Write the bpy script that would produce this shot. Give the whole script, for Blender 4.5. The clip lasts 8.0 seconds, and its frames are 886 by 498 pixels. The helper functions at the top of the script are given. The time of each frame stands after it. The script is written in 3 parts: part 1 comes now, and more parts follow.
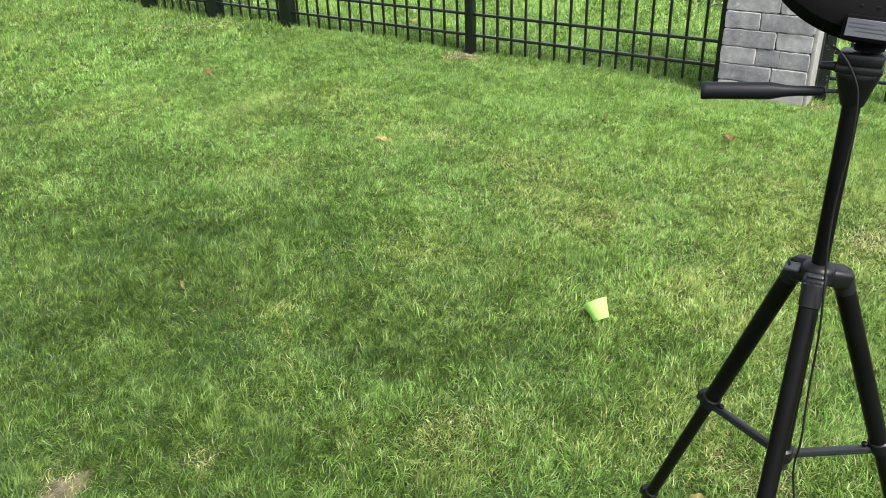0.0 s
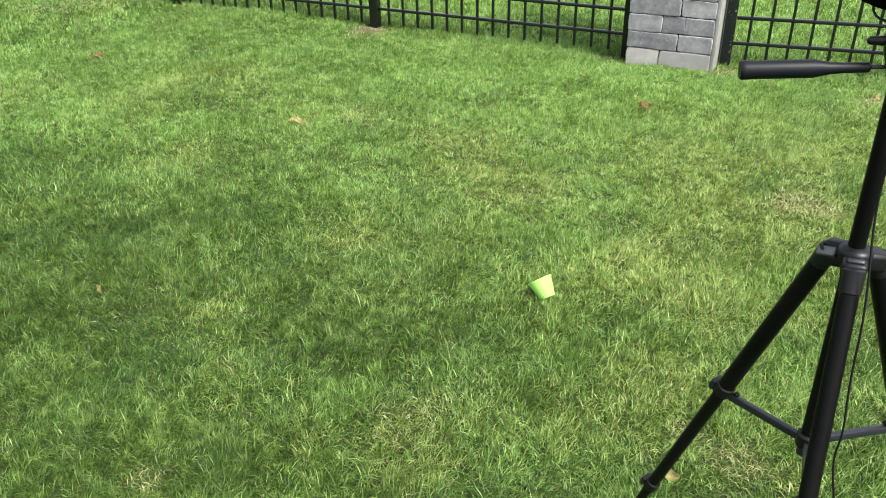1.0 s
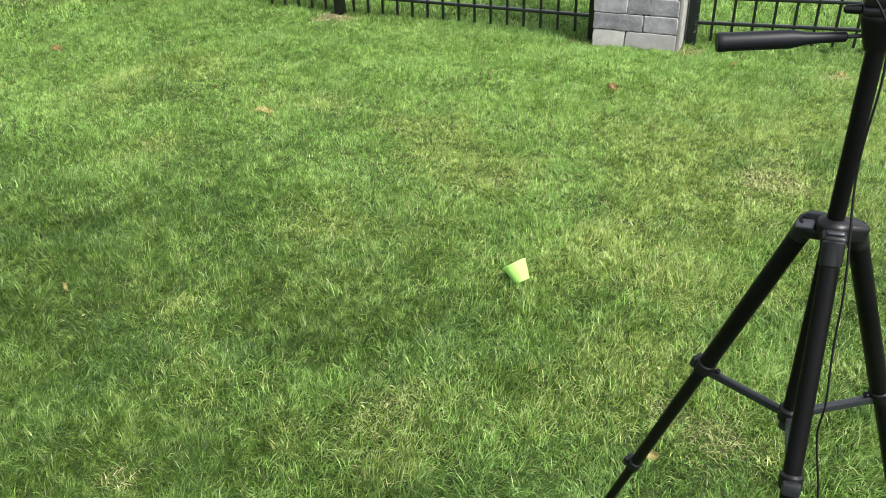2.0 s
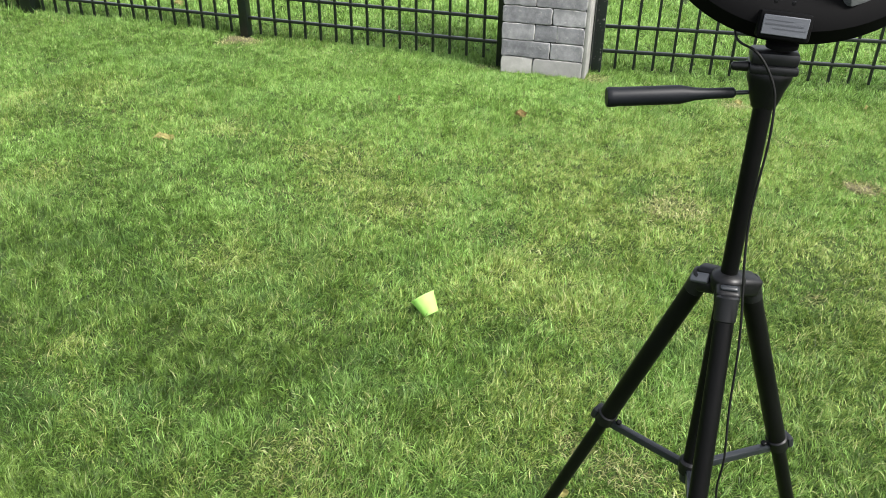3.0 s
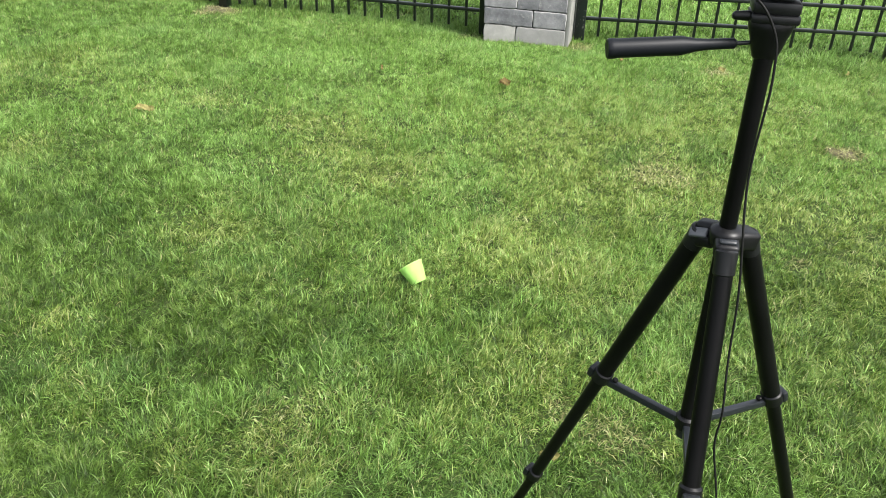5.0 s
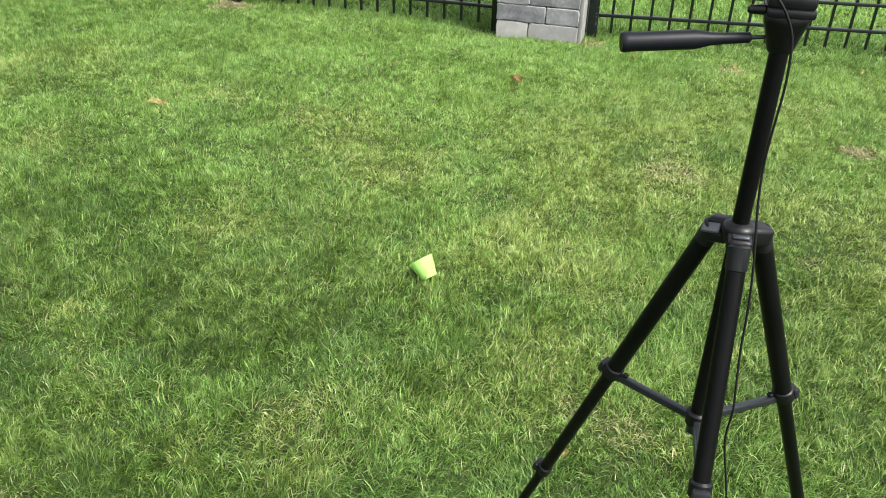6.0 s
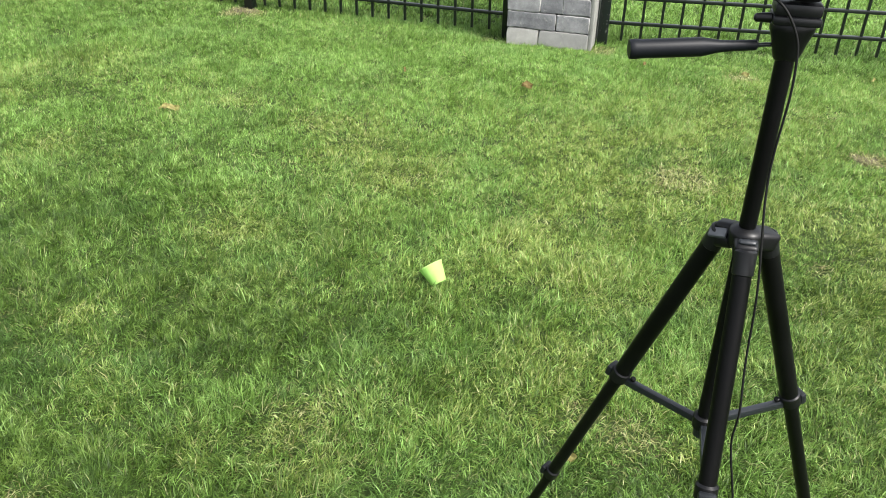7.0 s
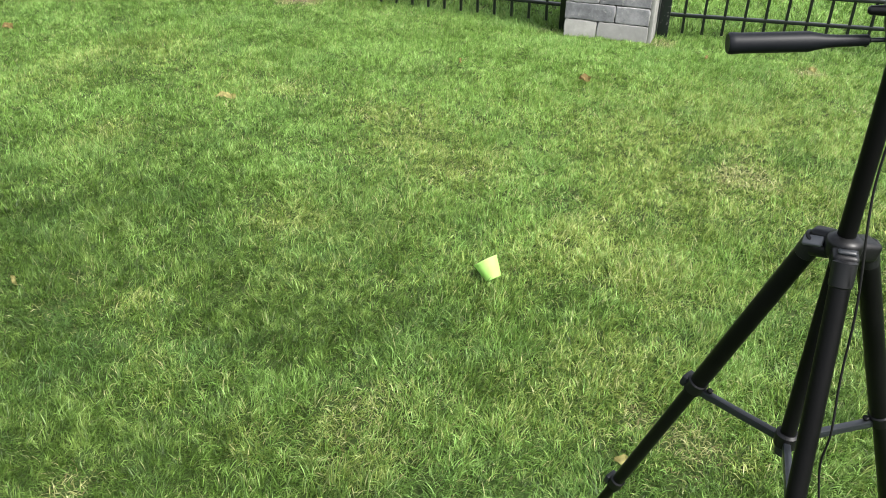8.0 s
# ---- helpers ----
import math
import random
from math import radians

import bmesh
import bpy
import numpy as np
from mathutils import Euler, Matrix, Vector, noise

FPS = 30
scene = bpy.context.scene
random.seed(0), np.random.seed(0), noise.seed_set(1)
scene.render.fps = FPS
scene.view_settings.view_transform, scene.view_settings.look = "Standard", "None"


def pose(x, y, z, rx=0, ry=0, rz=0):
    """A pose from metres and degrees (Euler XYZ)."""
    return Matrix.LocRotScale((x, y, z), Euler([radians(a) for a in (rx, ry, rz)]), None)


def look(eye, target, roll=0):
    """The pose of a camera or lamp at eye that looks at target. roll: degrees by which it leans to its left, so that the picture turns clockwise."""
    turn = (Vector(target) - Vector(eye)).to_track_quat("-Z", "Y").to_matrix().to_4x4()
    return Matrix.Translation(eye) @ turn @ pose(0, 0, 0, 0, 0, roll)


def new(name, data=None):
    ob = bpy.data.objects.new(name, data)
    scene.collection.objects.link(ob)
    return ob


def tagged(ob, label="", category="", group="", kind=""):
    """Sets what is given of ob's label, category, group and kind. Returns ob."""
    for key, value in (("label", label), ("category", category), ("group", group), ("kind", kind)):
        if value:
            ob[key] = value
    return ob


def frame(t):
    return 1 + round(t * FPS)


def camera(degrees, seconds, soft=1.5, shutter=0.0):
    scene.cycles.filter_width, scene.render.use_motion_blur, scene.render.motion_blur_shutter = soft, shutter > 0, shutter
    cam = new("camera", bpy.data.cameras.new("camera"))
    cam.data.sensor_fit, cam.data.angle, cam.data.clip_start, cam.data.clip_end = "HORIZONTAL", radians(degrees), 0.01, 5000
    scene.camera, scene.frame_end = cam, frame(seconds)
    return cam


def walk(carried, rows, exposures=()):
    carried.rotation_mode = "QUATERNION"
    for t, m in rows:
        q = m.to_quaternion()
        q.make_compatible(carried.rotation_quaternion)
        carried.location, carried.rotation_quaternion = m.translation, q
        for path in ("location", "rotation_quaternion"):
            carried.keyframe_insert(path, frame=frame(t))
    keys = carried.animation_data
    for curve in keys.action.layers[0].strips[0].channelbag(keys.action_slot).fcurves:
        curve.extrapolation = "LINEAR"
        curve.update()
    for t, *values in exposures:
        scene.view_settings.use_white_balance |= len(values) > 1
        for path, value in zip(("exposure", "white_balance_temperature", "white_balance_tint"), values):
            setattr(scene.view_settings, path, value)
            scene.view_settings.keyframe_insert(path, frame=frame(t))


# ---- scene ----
cam = camera(57.0, 8.0, soft=0.92)
PATH = [
    (0, (1.361, -4.96, 1.54), (0.355, -3.506, 0.604), -1.9),
    (0.5, (1.223, -4.944, 1.538), (0.349, -3.427, 0.572), -1.4),
    (1, (1.186, -4.942, 1.53), (0.41, -3.392, 0.531), -1.3),
    (2.3, (1.172, -4.917, 1.515), (0.505, -3.338, 0.484), -1.3),
    (2.5, (1.174, -4.901, 1.521), (0.548, -3.295, 0.506), -0.5),
    (3, (1.179, -4.857, 1.529), (0.655, -3.199, 0.541), 0.8),
    (3.5, (1.171, -4.858, 1.53), (0.684, -3.194, 0.532), 0.9),
    (4, (1.165, -4.862, 1.52), (0.689, -3.208, 0.501), 0.9),
    (4.5, (1.163, -4.864, 1.513), (0.694, -3.217, 0.478), 0.9),
    (6, (1.161, -4.869, 1.506), (0.668, -3.24, 0.456), 1.0),
    (6.5, (1.163, -4.874, 1.511), (0.651, -3.244, 0.47), 0.9),
    (7, (1.165, -4.882, 1.51), (0.647, -3.252, 0.473), 0.9),
    (7.5, (1.157, -4.883, 1.506), (0.613, -3.262, 0.469), 0.7),
    (8, (1.122, -4.854, 1.498), (0.503, -3.273, 0.442), 0.3),
]
walk(cam, [(t, look(eye, target, roll)) for t, eye, target, roll in PATH])

# ---------------------------------------------------------------- world and sun
SUN_AZ, SUN_EL = radians(112), radians(52)
world = bpy.data.worlds.new("overcast_sky")
scene.world = world
world.use_nodes = True
wn = world.node_tree
sky = wn.nodes.new("ShaderNodeTexSky")
sky.sky_type, sky.sun_disc = "NISHITA", False
sky.sun_elevation, sky.sun_rotation = SUN_EL, SUN_AZ
sky.air_density, sky.dust_density, sky.ozone_density = 1.0, 4.0, 1.0
veil = wn.nodes.new("ShaderNodeHueSaturation")  # thin high cloud
veil.inputs["Saturation"].default_value = 0.35
wn.links.new(sky.outputs[0], veil.inputs["Color"])
wn.links.new(veil.outputs[0], wn.nodes["Background"].inputs["Color"])
wn.nodes["Background"].inputs["Strength"].default_value = 0.12
lamp = bpy.data.lights.new("sun", "SUN")
lamp.energy, lamp.angle, lamp.color = 2.3, radians(14), (1.0, 0.97, 0.93)
sun_dir = Vector((math.sin(SUN_AZ) * math.cos(SUN_EL), math.cos(SUN_AZ) * math.cos(SUN_EL), math.sin(SUN_EL)))
new("sun", lamp).matrix_world = look(sun_dir * 50, (0, 0, 0))
scene.view_settings.exposure = 1.72


# ---------------------------------------------------------------- materials
class Mat:
    """A Principled material with a few shorthand nodes."""

    def __init__(self, name, color=(0.5, 0.5, 0.5), rough=0.6, metal=0.0, spec=0.5):
        self.m = bpy.data.materials.new(name)
        self.m.use_nodes = True
        self.t = self.m.node_tree
        self.p = self.t.nodes["Principled BSDF"]
        self.p.inputs["Base Color"].default_value = (*color, 1)
        self.p.inputs["Roughness"].default_value = rough
        self.p.inputs["Metallic"].default_value = metal
        self.p.inputs["Specular IOR Level"].default_value = spec

    def node(self, kind, **props):
        n = self.t.nodes.new(kind)
        for k, v in props.items():
            n.inputs[k.replace("_", " ")].default_value = v
        return n

    def link(self, a, b):
        self.t.links.new(a, b)

    def coords(self, world_space=False):
        if world_space:
            return self.node("ShaderNodeNewGeometry").outputs["Position"]
        return self.node("ShaderNodeTexCoord").outputs["Object"]

    def noise(self, scale, detail=4.0, rough=0.55, at=None):
        n = self.node("ShaderNodeTexNoise", Scale=scale, Detail=detail, Roughness=rough)
        self.link(at if at else self.coords(), n.inputs["Vector"])
        return n.outputs["Fac"]

    def ramp(self, fac, stops):
        r = self.node("ShaderNodeValToRGB")
        while len(r.color_ramp.elements) < len(stops):
            r.color_ramp.elements.new(0.5)
        for e, (pos, col) in zip(r.color_ramp.elements, stops):
            e.position, e.color = pos, (*col, 1)
        self.link(fac, r.inputs["Fac"])
        return r.outputs["Color"]

    def mix(self, fac, a, b, blend="MIX"):
        n = self.t.nodes.new("ShaderNodeMix")
        n.data_type, n.blend_type = "RGBA", blend
        for sock, v in ((n.inputs[0], fac), (n.inputs[6], a), (n.inputs[7], b)):
            if isinstance(v, bpy.types.NodeSocket):
                self.link(v, sock)
            else:
                sock.default_value = v if isinstance(v, float) else (*v, 1)
        return n.outputs[2]

    def color(self, sock):
        self.link(sock, self.p.inputs["Base Color"])
        return self

    def rough(self, fac, lo, hi):
        n = self.node("ShaderNodeMapRange", To_Min=lo, To_Max=hi)
        self.link(fac, n.inputs["Value"])
        self.link(n.outputs[0], self.p.inputs["Roughness"])
        return self

    def bump(self, fac, strength, distance):
        n = self.node("ShaderNodeBump", Strength=strength, Distance=distance)
        self.link(fac, n.inputs["Height"])
        self.link(n.outputs[0], self.p.inputs["Normal"])
        return self


def grass_material(name, dark, mid, light, dry, dry_share, cool_tint):
    """Blades: colour by patches of the lawn, then from blade to blade; light passes through them."""
    m = Mat(name, rough=0.46, spec=0.3)
    pos = m.coords(True)
    patch = m.noise(2.2, 4.0, 0.65, pos)
    fine = m.noise(26.0, 3.0, 0.6, pos)
    each = m.node("ShaderNodeNewGeometry").outputs["Random Per Island"]
    blend = m.mix(0.68, patch, fine)
    base = m.ramp(blend, [(0.38, tuple(0.85 * c for c in dark)), (0.5, mid), (0.62, light)])
    cool = m.noise(2.4, 4.0, 0.65, pos)
    base = m.mix(m.ramp(cool, [(0.5, (0, 0, 0)), (0.62, (0.45, 0.45, 0.45))]), base, cool_tint)
    tint = m.ramp(each, [(0.0, (0.34, 0.39, 0.18)), (0.4, (0.75, 0.775, 0.64)), (0.8, (1.1, 1.115, 1.08)), (1.0, (1.64, 1.65, 1.92))])
    base = m.mix(1.0, base, tint, "MULTIPLY")
    pick = m.node("ShaderNodeMath")
    pick.operation = "FRACT"
    scaled = m.node("ShaderNodeMath")
    scaled.operation = "MULTIPLY"
    scaled.inputs[1].default_value = 37.0
    m.link(each, scaled.inputs[0])
    m.link(scaled.outputs[0], pick.inputs[0])
    less = m.node("ShaderNodeMath")
    less.operation = "LESS_THAN"
    less.inputs[1].default_value = dry_share
    m.link(pick.outputs[0], less.inputs[0])
    base = m.mix(less.outputs[0], base, dry)
    m.color(base)
    glow = m.node("ShaderNodeBsdfTranslucent")
    m.link(base, glow.inputs["Color"])
    both = m.node("ShaderNodeMixShader", Fac=0.42)
    m.link(m.p.outputs[0], both.inputs[1])
    m.link(glow.outputs[0], both.inputs[2])
    m.link(both.outputs[0], m.t.nodes["Material Output"].inputs["Surface"])
    return m.m


DARK_GREEN = grass_material("dark_green_blades", (0.05, 0.094, 0.016), (0.084, 0.151, 0.026), (0.172, 0.257, 0.062), (0.25, 0.29, 0.12), 0.025, (0.075, 0.152, 0.037))
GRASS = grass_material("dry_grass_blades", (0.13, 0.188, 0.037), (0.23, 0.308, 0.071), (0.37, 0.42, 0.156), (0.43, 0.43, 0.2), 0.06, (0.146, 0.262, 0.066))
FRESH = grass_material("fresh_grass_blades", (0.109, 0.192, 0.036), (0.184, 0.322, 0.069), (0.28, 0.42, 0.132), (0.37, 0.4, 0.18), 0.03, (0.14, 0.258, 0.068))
# sunlight on the lawn past the fence, mixed into the blade colours
SUNLIT = grass_material("sunlit_lawn_blades", (0.14, 0.24, 0.05), (0.215, 0.362, 0.082), (0.295, 0.446, 0.138), (0.38, 0.41, 0.18), 0.03, (0.148, 0.28, 0.073))
STRAW = grass_material("dry_straw", (0.2, 0.21, 0.085), (0.33, 0.335, 0.15), (0.45, 0.445, 0.23), (0.15, 0.13, 0.06), 0.15, (0.32, 0.32, 0.15))


def soil_material():
    m = Mat("soil_and_thatch", rough=0.95, spec=0.2)
    pos = m.coords(True)
    n1, n2 = m.noise(3.0, 6.0, 0.65, pos), m.noise(60.0, 4.0, 0.6, pos)
    c = m.ramp(n2, [(0.3, (0.013, 0.023, 0.005)), (0.55, (0.028, 0.046, 0.009)), (0.75, (0.066, 0.076, 0.025))])
    c = m.mix(m.ramp(n1, [(0.45, (0, 0, 0)), (0.7, (0.5, 0.5, 0.5))]), c, (0.022, 0.048, 0.009))
    m.color(c).bump(n2, 0.6, 0.01)
    return m.m


def far_lawn_material():
    m = Mat("far_lawn", rough=0.9, spec=0.2)
    pos = m.coords(True)
    n1, n2 = m.noise(0.9, 5.0, 0.65, pos), m.noise(45.0, 4.0, 0.65, pos)
    c = m.ramp(n2, [(0.3, (0.009, 0.02, 0.003)), (0.5, (0.022, 0.045, 0.007)), (0.72, (0.052, 0.082, 0.016))])
    m.color(m.mix(m.ramp(n1, [(0.4, (0, 0, 0)), (0.7, (0.5, 0.5, 0.5))]), c, (0.027, 0.047, 0.009))).bump(n2, 1.0, 0.03)
    return m.m


FAR_LAWN = far_lawn_material()


def earth_material():
    m = Mat("dry_earth", rough=0.95, spec=0.15)
    pos = m.coords(True)
    n1, n2 = m.noise(24.0, 6.0, 0.65, pos), m.noise(190.0, 4.0, 0.7, pos)
    c = m.ramp(n1, [(0.35, (0.05, 0.042, 0.025)), (0.52, (0.1, 0.084, 0.053)), (0.68, (0.16, 0.138, 0.09))])
    m.color(m.mix(m.ramp(n2, [(0.45, (0, 0, 0)), (0.75, (0.5, 0.5, 0.5))]), c, (0.17, 0.155, 0.105))).bump(n2, 0.8, 0.006)
    return m.m


EARTH = earth_material()


def stone_material(name, lo, hi, stain):
    m = Mat(name, rough=0.9, spec=0.3)
    pos = m.coords(True)
    big, fine = m.noise(11.0, 6.0, 0.7, pos), m.noise(170.0, 4.0, 0.6, pos)
    c = m.ramp(big, [(0.36, lo), (0.5, tuple((a + b) / 2 for a, b in zip(lo, hi))), (0.64, hi)])
    c = m.mix(m.ramp(fine, [(0.4, (0.0, 0.0, 0.0)), (0.8, (0.07, 0.07, 0.07))]), c, (0.5, 0.5, 0.5))
    streak = m.noise(24.0, 7.0, 0.75, pos)
    c = m.mix(m.ramp(streak, [(0.57, (0, 0, 0)), (0.68, (0.8, 0.8, 0.8))]), c, stain)
    info = m.node("ShaderNodeObjectInfo").outputs["Random"]
    c = m.mix(1.0, c, m.ramp(info, [(0.0, (0.68, 0.68, 0.7)), (1.0, (1.12, 1.11, 1.09))]), "MULTIPLY")
    m.color(c).bump(m.mix(0.5, fine, big), 0.35, 0.005)
    return m.m


def paint_material(name, color, lo, hi, grain=300.0, metal=0.0, spec=0.5):
    m = Mat(name, color, metal=metal, spec=spec)
    n1, n2 = m.noise(6.0, 5.0), m.noise(grain, 3.0)
    m.rough(n1, lo, hi)
    dusty = tuple(min(1.0, c * 1.5 + 0.002) for c in color)
    m.color(m.mix(m.ramp(n1, [(0.45, (0, 0, 0)), (0.75, (0.6, 0.6, 0.6))]), color, dusty))
    m.bump(n2, 0.08, 0.001)
    return m.m


SOIL = soil_material()
STONE = stone_material("grey_split_stone", (0.11, 0.112, 0.12), (0.225, 0.227, 0.237), (0.36, 0.36, 0.355))
STONE_PALE = stone_material("pale_concrete_stone", (0.255, 0.252, 0.24), (0.32, 0.315, 0.3), (0.37, 0.365, 0.345))
STONE_EDGE = stone_material("crumbled_pale_edge", (0.17, 0.17, 0.172), (0.33, 0.33, 0.325), (0.5, 0.5, 0.49))
STONE_SIDE = stone_material("pale_cement", (0.165, 0.166, 0.158), (0.215, 0.215, 0.205), (0.26, 0.26, 0.25))
MORTAR = stone_material("dark_joint_fill", (0.014, 0.014, 0.014), (0.035, 0.035, 0.033), (0.09, 0.09, 0.085))
FENCE = paint_material("black_powder_coat", (0.004, 0.0065, 0.005), 0.24, 0.38, spec=0.42)


def scuffed_material():
    m = Mat("scuffed_black_coat", rough=0.45, spec=0.3)
    n = m.noise(60.0, 5.0, 0.7, m.coords(True))
    m.color(m.ramp(n, [(0.6, (0.005, 0.008, 0.007)), (0.7, (0.16, 0.16, 0.15))]))
    return m.m


SCUFFED = scuffed_material()
BLACK_METAL = paint_material("black_anodised_tube", (0.002, 0.002, 0.0022), 0.3, 0.48, spec=0.13)
BLACK_PLASTIC = paint_material("black_moulded_plastic", (0.0032, 0.0033, 0.0037), 0.3, 0.48, spec=0.24)
GREY_PLASTIC = paint_material("dark_grey_moulded_plastic", (0.009, 0.0105, 0.012), 0.3, 0.45, spec=0.3)
# sky reflection on the black hinge, given as a lighter grey
HINGE_SHEEN = paint_material("grey_plastic_sheen", (0.055, 0.059, 0.066), 0.36, 0.5, spec=0.35)
RUBBER = paint_material("black_rubber", (0.004, 0.004, 0.004), 0.5, 0.7, spec=0.2)
STEEL = paint_material("brushed_steel", (0.12, 0.115, 0.11), 0.35, 0.5, metal=1.0)
LABEL_GREY = paint_material("grey_sticker", (0.062, 0.066, 0.076), 0.4, 0.55, spec=0.3)
SOCKET_BLACK = paint_material("satin_black_plastic", (0.006, 0.0063, 0.007), 0.32, 0.45, spec=0.25)
BRACE_GREY = paint_material("dark_grey_satin_arm", (0.011, 0.013, 0.0155), 0.28, 0.4, spec=0.4)
GRIP_BLACK = paint_material("satin_black_grip", (0.0036, 0.0045, 0.0062), 0.42, 0.54, spec=0.17)
PRINT_GREY = paint_material("faded_print", (0.04, 0.043, 0.05), 0.45, 0.6, spec=0.3)
CLAMP_GREY = paint_material("light_grey_plastic", (0.075, 0.078, 0.082), 0.22, 0.35, spec=0.5)
RING_BLACK = paint_material("matt_black_shell", (0.0026, 0.0026, 0.0028), 0.6, 0.8, spec=0.04)
DIFFUSER = paint_material("milky_diffuser", (0.75, 0.75, 0.73), 0.4, 0.5)


def cup_material():
    m = Mat("lime_plastic", (0.4, 0.78, 0.12), rough=0.55, spec=0.3)
    n = m.noise(40.0, 4.0)
    m.color(m.ramp(n, [(0.3, (0.39, 0.66, 0.17)), (0.7, (0.43, 0.69, 0.2))]))
    glow = m.node("ShaderNodeBsdfTranslucent")
    m.link(m.ramp(n, [(0.3, (0.45, 0.74, 0.19)), (0.7, (0.48, 0.77, 0.21))]), glow.inputs["Color"])
    both = m.node("ShaderNodeMixShader", Fac=0.4)
    m.link(m.p.outputs[0], both.inputs[1])
    m.link(glow.outputs[0], both.inputs[2])
    m.link(both.outputs[0], m.t.nodes["Material Output"].inputs["Surface"])
    return m.m


LIME = cup_material()


def leaf_material(name, a, b):
    m = Mat(name, rough=0.7, spec=0.3)
    n = m.noise(60.0, 5.0)
    m.color(m.ramp(n, [(0.3, a), (0.7, b)])).bump(n, 0.4, 0.002)
    return m.m


LEAF_TAN = leaf_material("dry_leaf_tan", (0.14, 0.125, 0.04), (0.4, 0.37, 0.14))
LEAF_RUST = leaf_material("dry_leaf_rust", (0.085, 0.06, 0.022), (0.3, 0.215, 0.08))


# ---------------------------------------------------------------- mesh helpers
def finish(bm, name, smooth):
    me = bpy.data.meshes.new(name)
    bmesh.ops.recalc_face_normals(bm, faces=bm.faces)
    bm.to_mesh(me)
    bm.free()
    if smooth:
        me.shade_smooth()
        me.set_sharp_from_angle(angle=radians(40))
    return me


def part(name, bm, material, parent, label="", smooth=True):
    ob = new(name, finish(bm, name, smooth))
    ob.data.materials.append(material)
    ob.parent = parent
    return tagged(ob, label)


def piece(name, mesh, parent, m):
    ob = new(name, mesh)
    ob.parent = parent
    ob.matrix_basis = m
    return ob


def box(bm, lo, hi, bevel=0.0, seg=1):
    """An upright box between two corners."""
    lo, hi = Vector(lo), Vector(hi)
    got = bmesh.ops.create_cube(bm, size=1.0, matrix=Matrix.Translation((lo + hi) / 2) @ Matrix.Diagonal((*(hi - lo), 1)))
    if bevel:
        edges = {e for v in got["verts"] for e in v.link_edges}
        bmesh.ops.bevel(bm, geom=list(edges), offset=bevel, segments=seg, profile=0.5, affect="EDGES")


def along(a, b):
    """A frame at a whose z runs to b."""
    a, b = Vector(a), Vector(b)
    return Matrix.Translation(a) @ (b - a).to_track_quat("Z", "Y").to_matrix().to_4x4(), (b - a).length


def turned(bm, m, profile, sides=20):
    """A lathe: rings of (radius, height) round m's z axis, closed at both ends."""
    rings = []
    for r, h in profile:
        rings.append([bm.verts.new(m @ Vector((r * math.cos(k * math.tau / sides), r * math.sin(k * math.tau / sides), h))) for k in range(sides)])
    for p, q in zip(rings, rings[1:]):
        for k in range(sides):
            bm.faces.new((p[k], p[(k + 1) % sides], q[(k + 1) % sides], q[k]))
    bm.faces.new(rings[0][::-1])
    bm.faces.new(rings[-1])


def tube(bm, a, b, r0, r1=None, sides=20, edge=0.002):
    m, length = along(a, b)
    r1 = r0 if r1 is None else r1
    turned(bm, m, [(r0 - edge, 0), (r0, edge), (r1, length - edge), (r1 - edge, length)], sides)


def sweep(points, radius, name, material, parent=None, label=""):
    """A round cable through the points."""
    cu = bpy.data.curves.new(name, "CURVE")
    cu.dimensions, cu.bevel_depth, cu.bevel_resolution, cu.resolution_u = "3D", radius, 3, 8
    sp = cu.splines.new("NURBS")
    sp.points.add(len(points) - 1)
    for p, co in zip(sp.points, points):
        p.co = (*co, 1)
    sp.use_endpoint_u, sp.order_u = True, 4
    ob = new(name, cu)
    cu.materials.append(material)
    ob.parent = parent
    return tagged(ob, label)


def thing(name, label, category, at=(0, 0, 0), group="", kind=""):
    ob = new(name)
    ob.empty_display_size = 0.1
    ob.location = at
    return tagged(ob, label, category, group, kind)


# ---------------------------------------------------------------- the ground
def lift(x, y):
    """Gentle unevenness of the lawn."""
    dip = 0.03 * np.clip((x + 1.0) / 0.9, 0, 1) * np.clip((y + 0.45) / 0.45, 0, 1)
    return 0.012 * np.sin(1.7 * x + 0.6) * np.cos(1.3 * y - 0.4) + 0.006 * np.sin(4.1 * x - 2.3 * y) - dip


def build_ground():
    line = np.concatenate([[-900, -300, -100, -40, -20], np.arange(-10, 10.01, 0.25), [20, 40, 100, 300, 900]])
    gx, gy = np.meshgrid(line, line)
    n = len(line)
    near = np.clip((14 - np.hypot(gx, gy)) / 6, 0, 1)
    verts = np.stack([gx, gy, lift(gx, gy) * near - 0.004], -1).reshape(-1, 3)
    k = np.arange(n * n).reshape(n, n)
    faces = np.stack([k[:-1, :-1], k[:-1, 1:], k[1:, 1:], k[1:, :-1]], -1).reshape(-1, 4)
    me = bpy.data.meshes.new("ground")
    me.from_pydata(verts.tolist(), [], faces.tolist())
    me.shade_smooth()
    me.materials.append(SOIL)
    me.materials.append(FAR_LAWN)
    mid = verts[faces].mean(axis=1)
    far = (mid[:, 0] < -8.0) | (mid[:, 0] > 2.6) | (mid[:, 1] < -4.4) | (mid[:, 1] > 2.4) | ((mid[:, 0] < -4.2) & ((mid[:, 1] < -2.2) | (mid[:, 1] > 0.3)))
    me.polygons.foreach_set("material_index", far.astype(np.int32))
    tagged(new("ground", me), "soil and thatch under a green lawn", "ground", kind="structure")


build_ground()

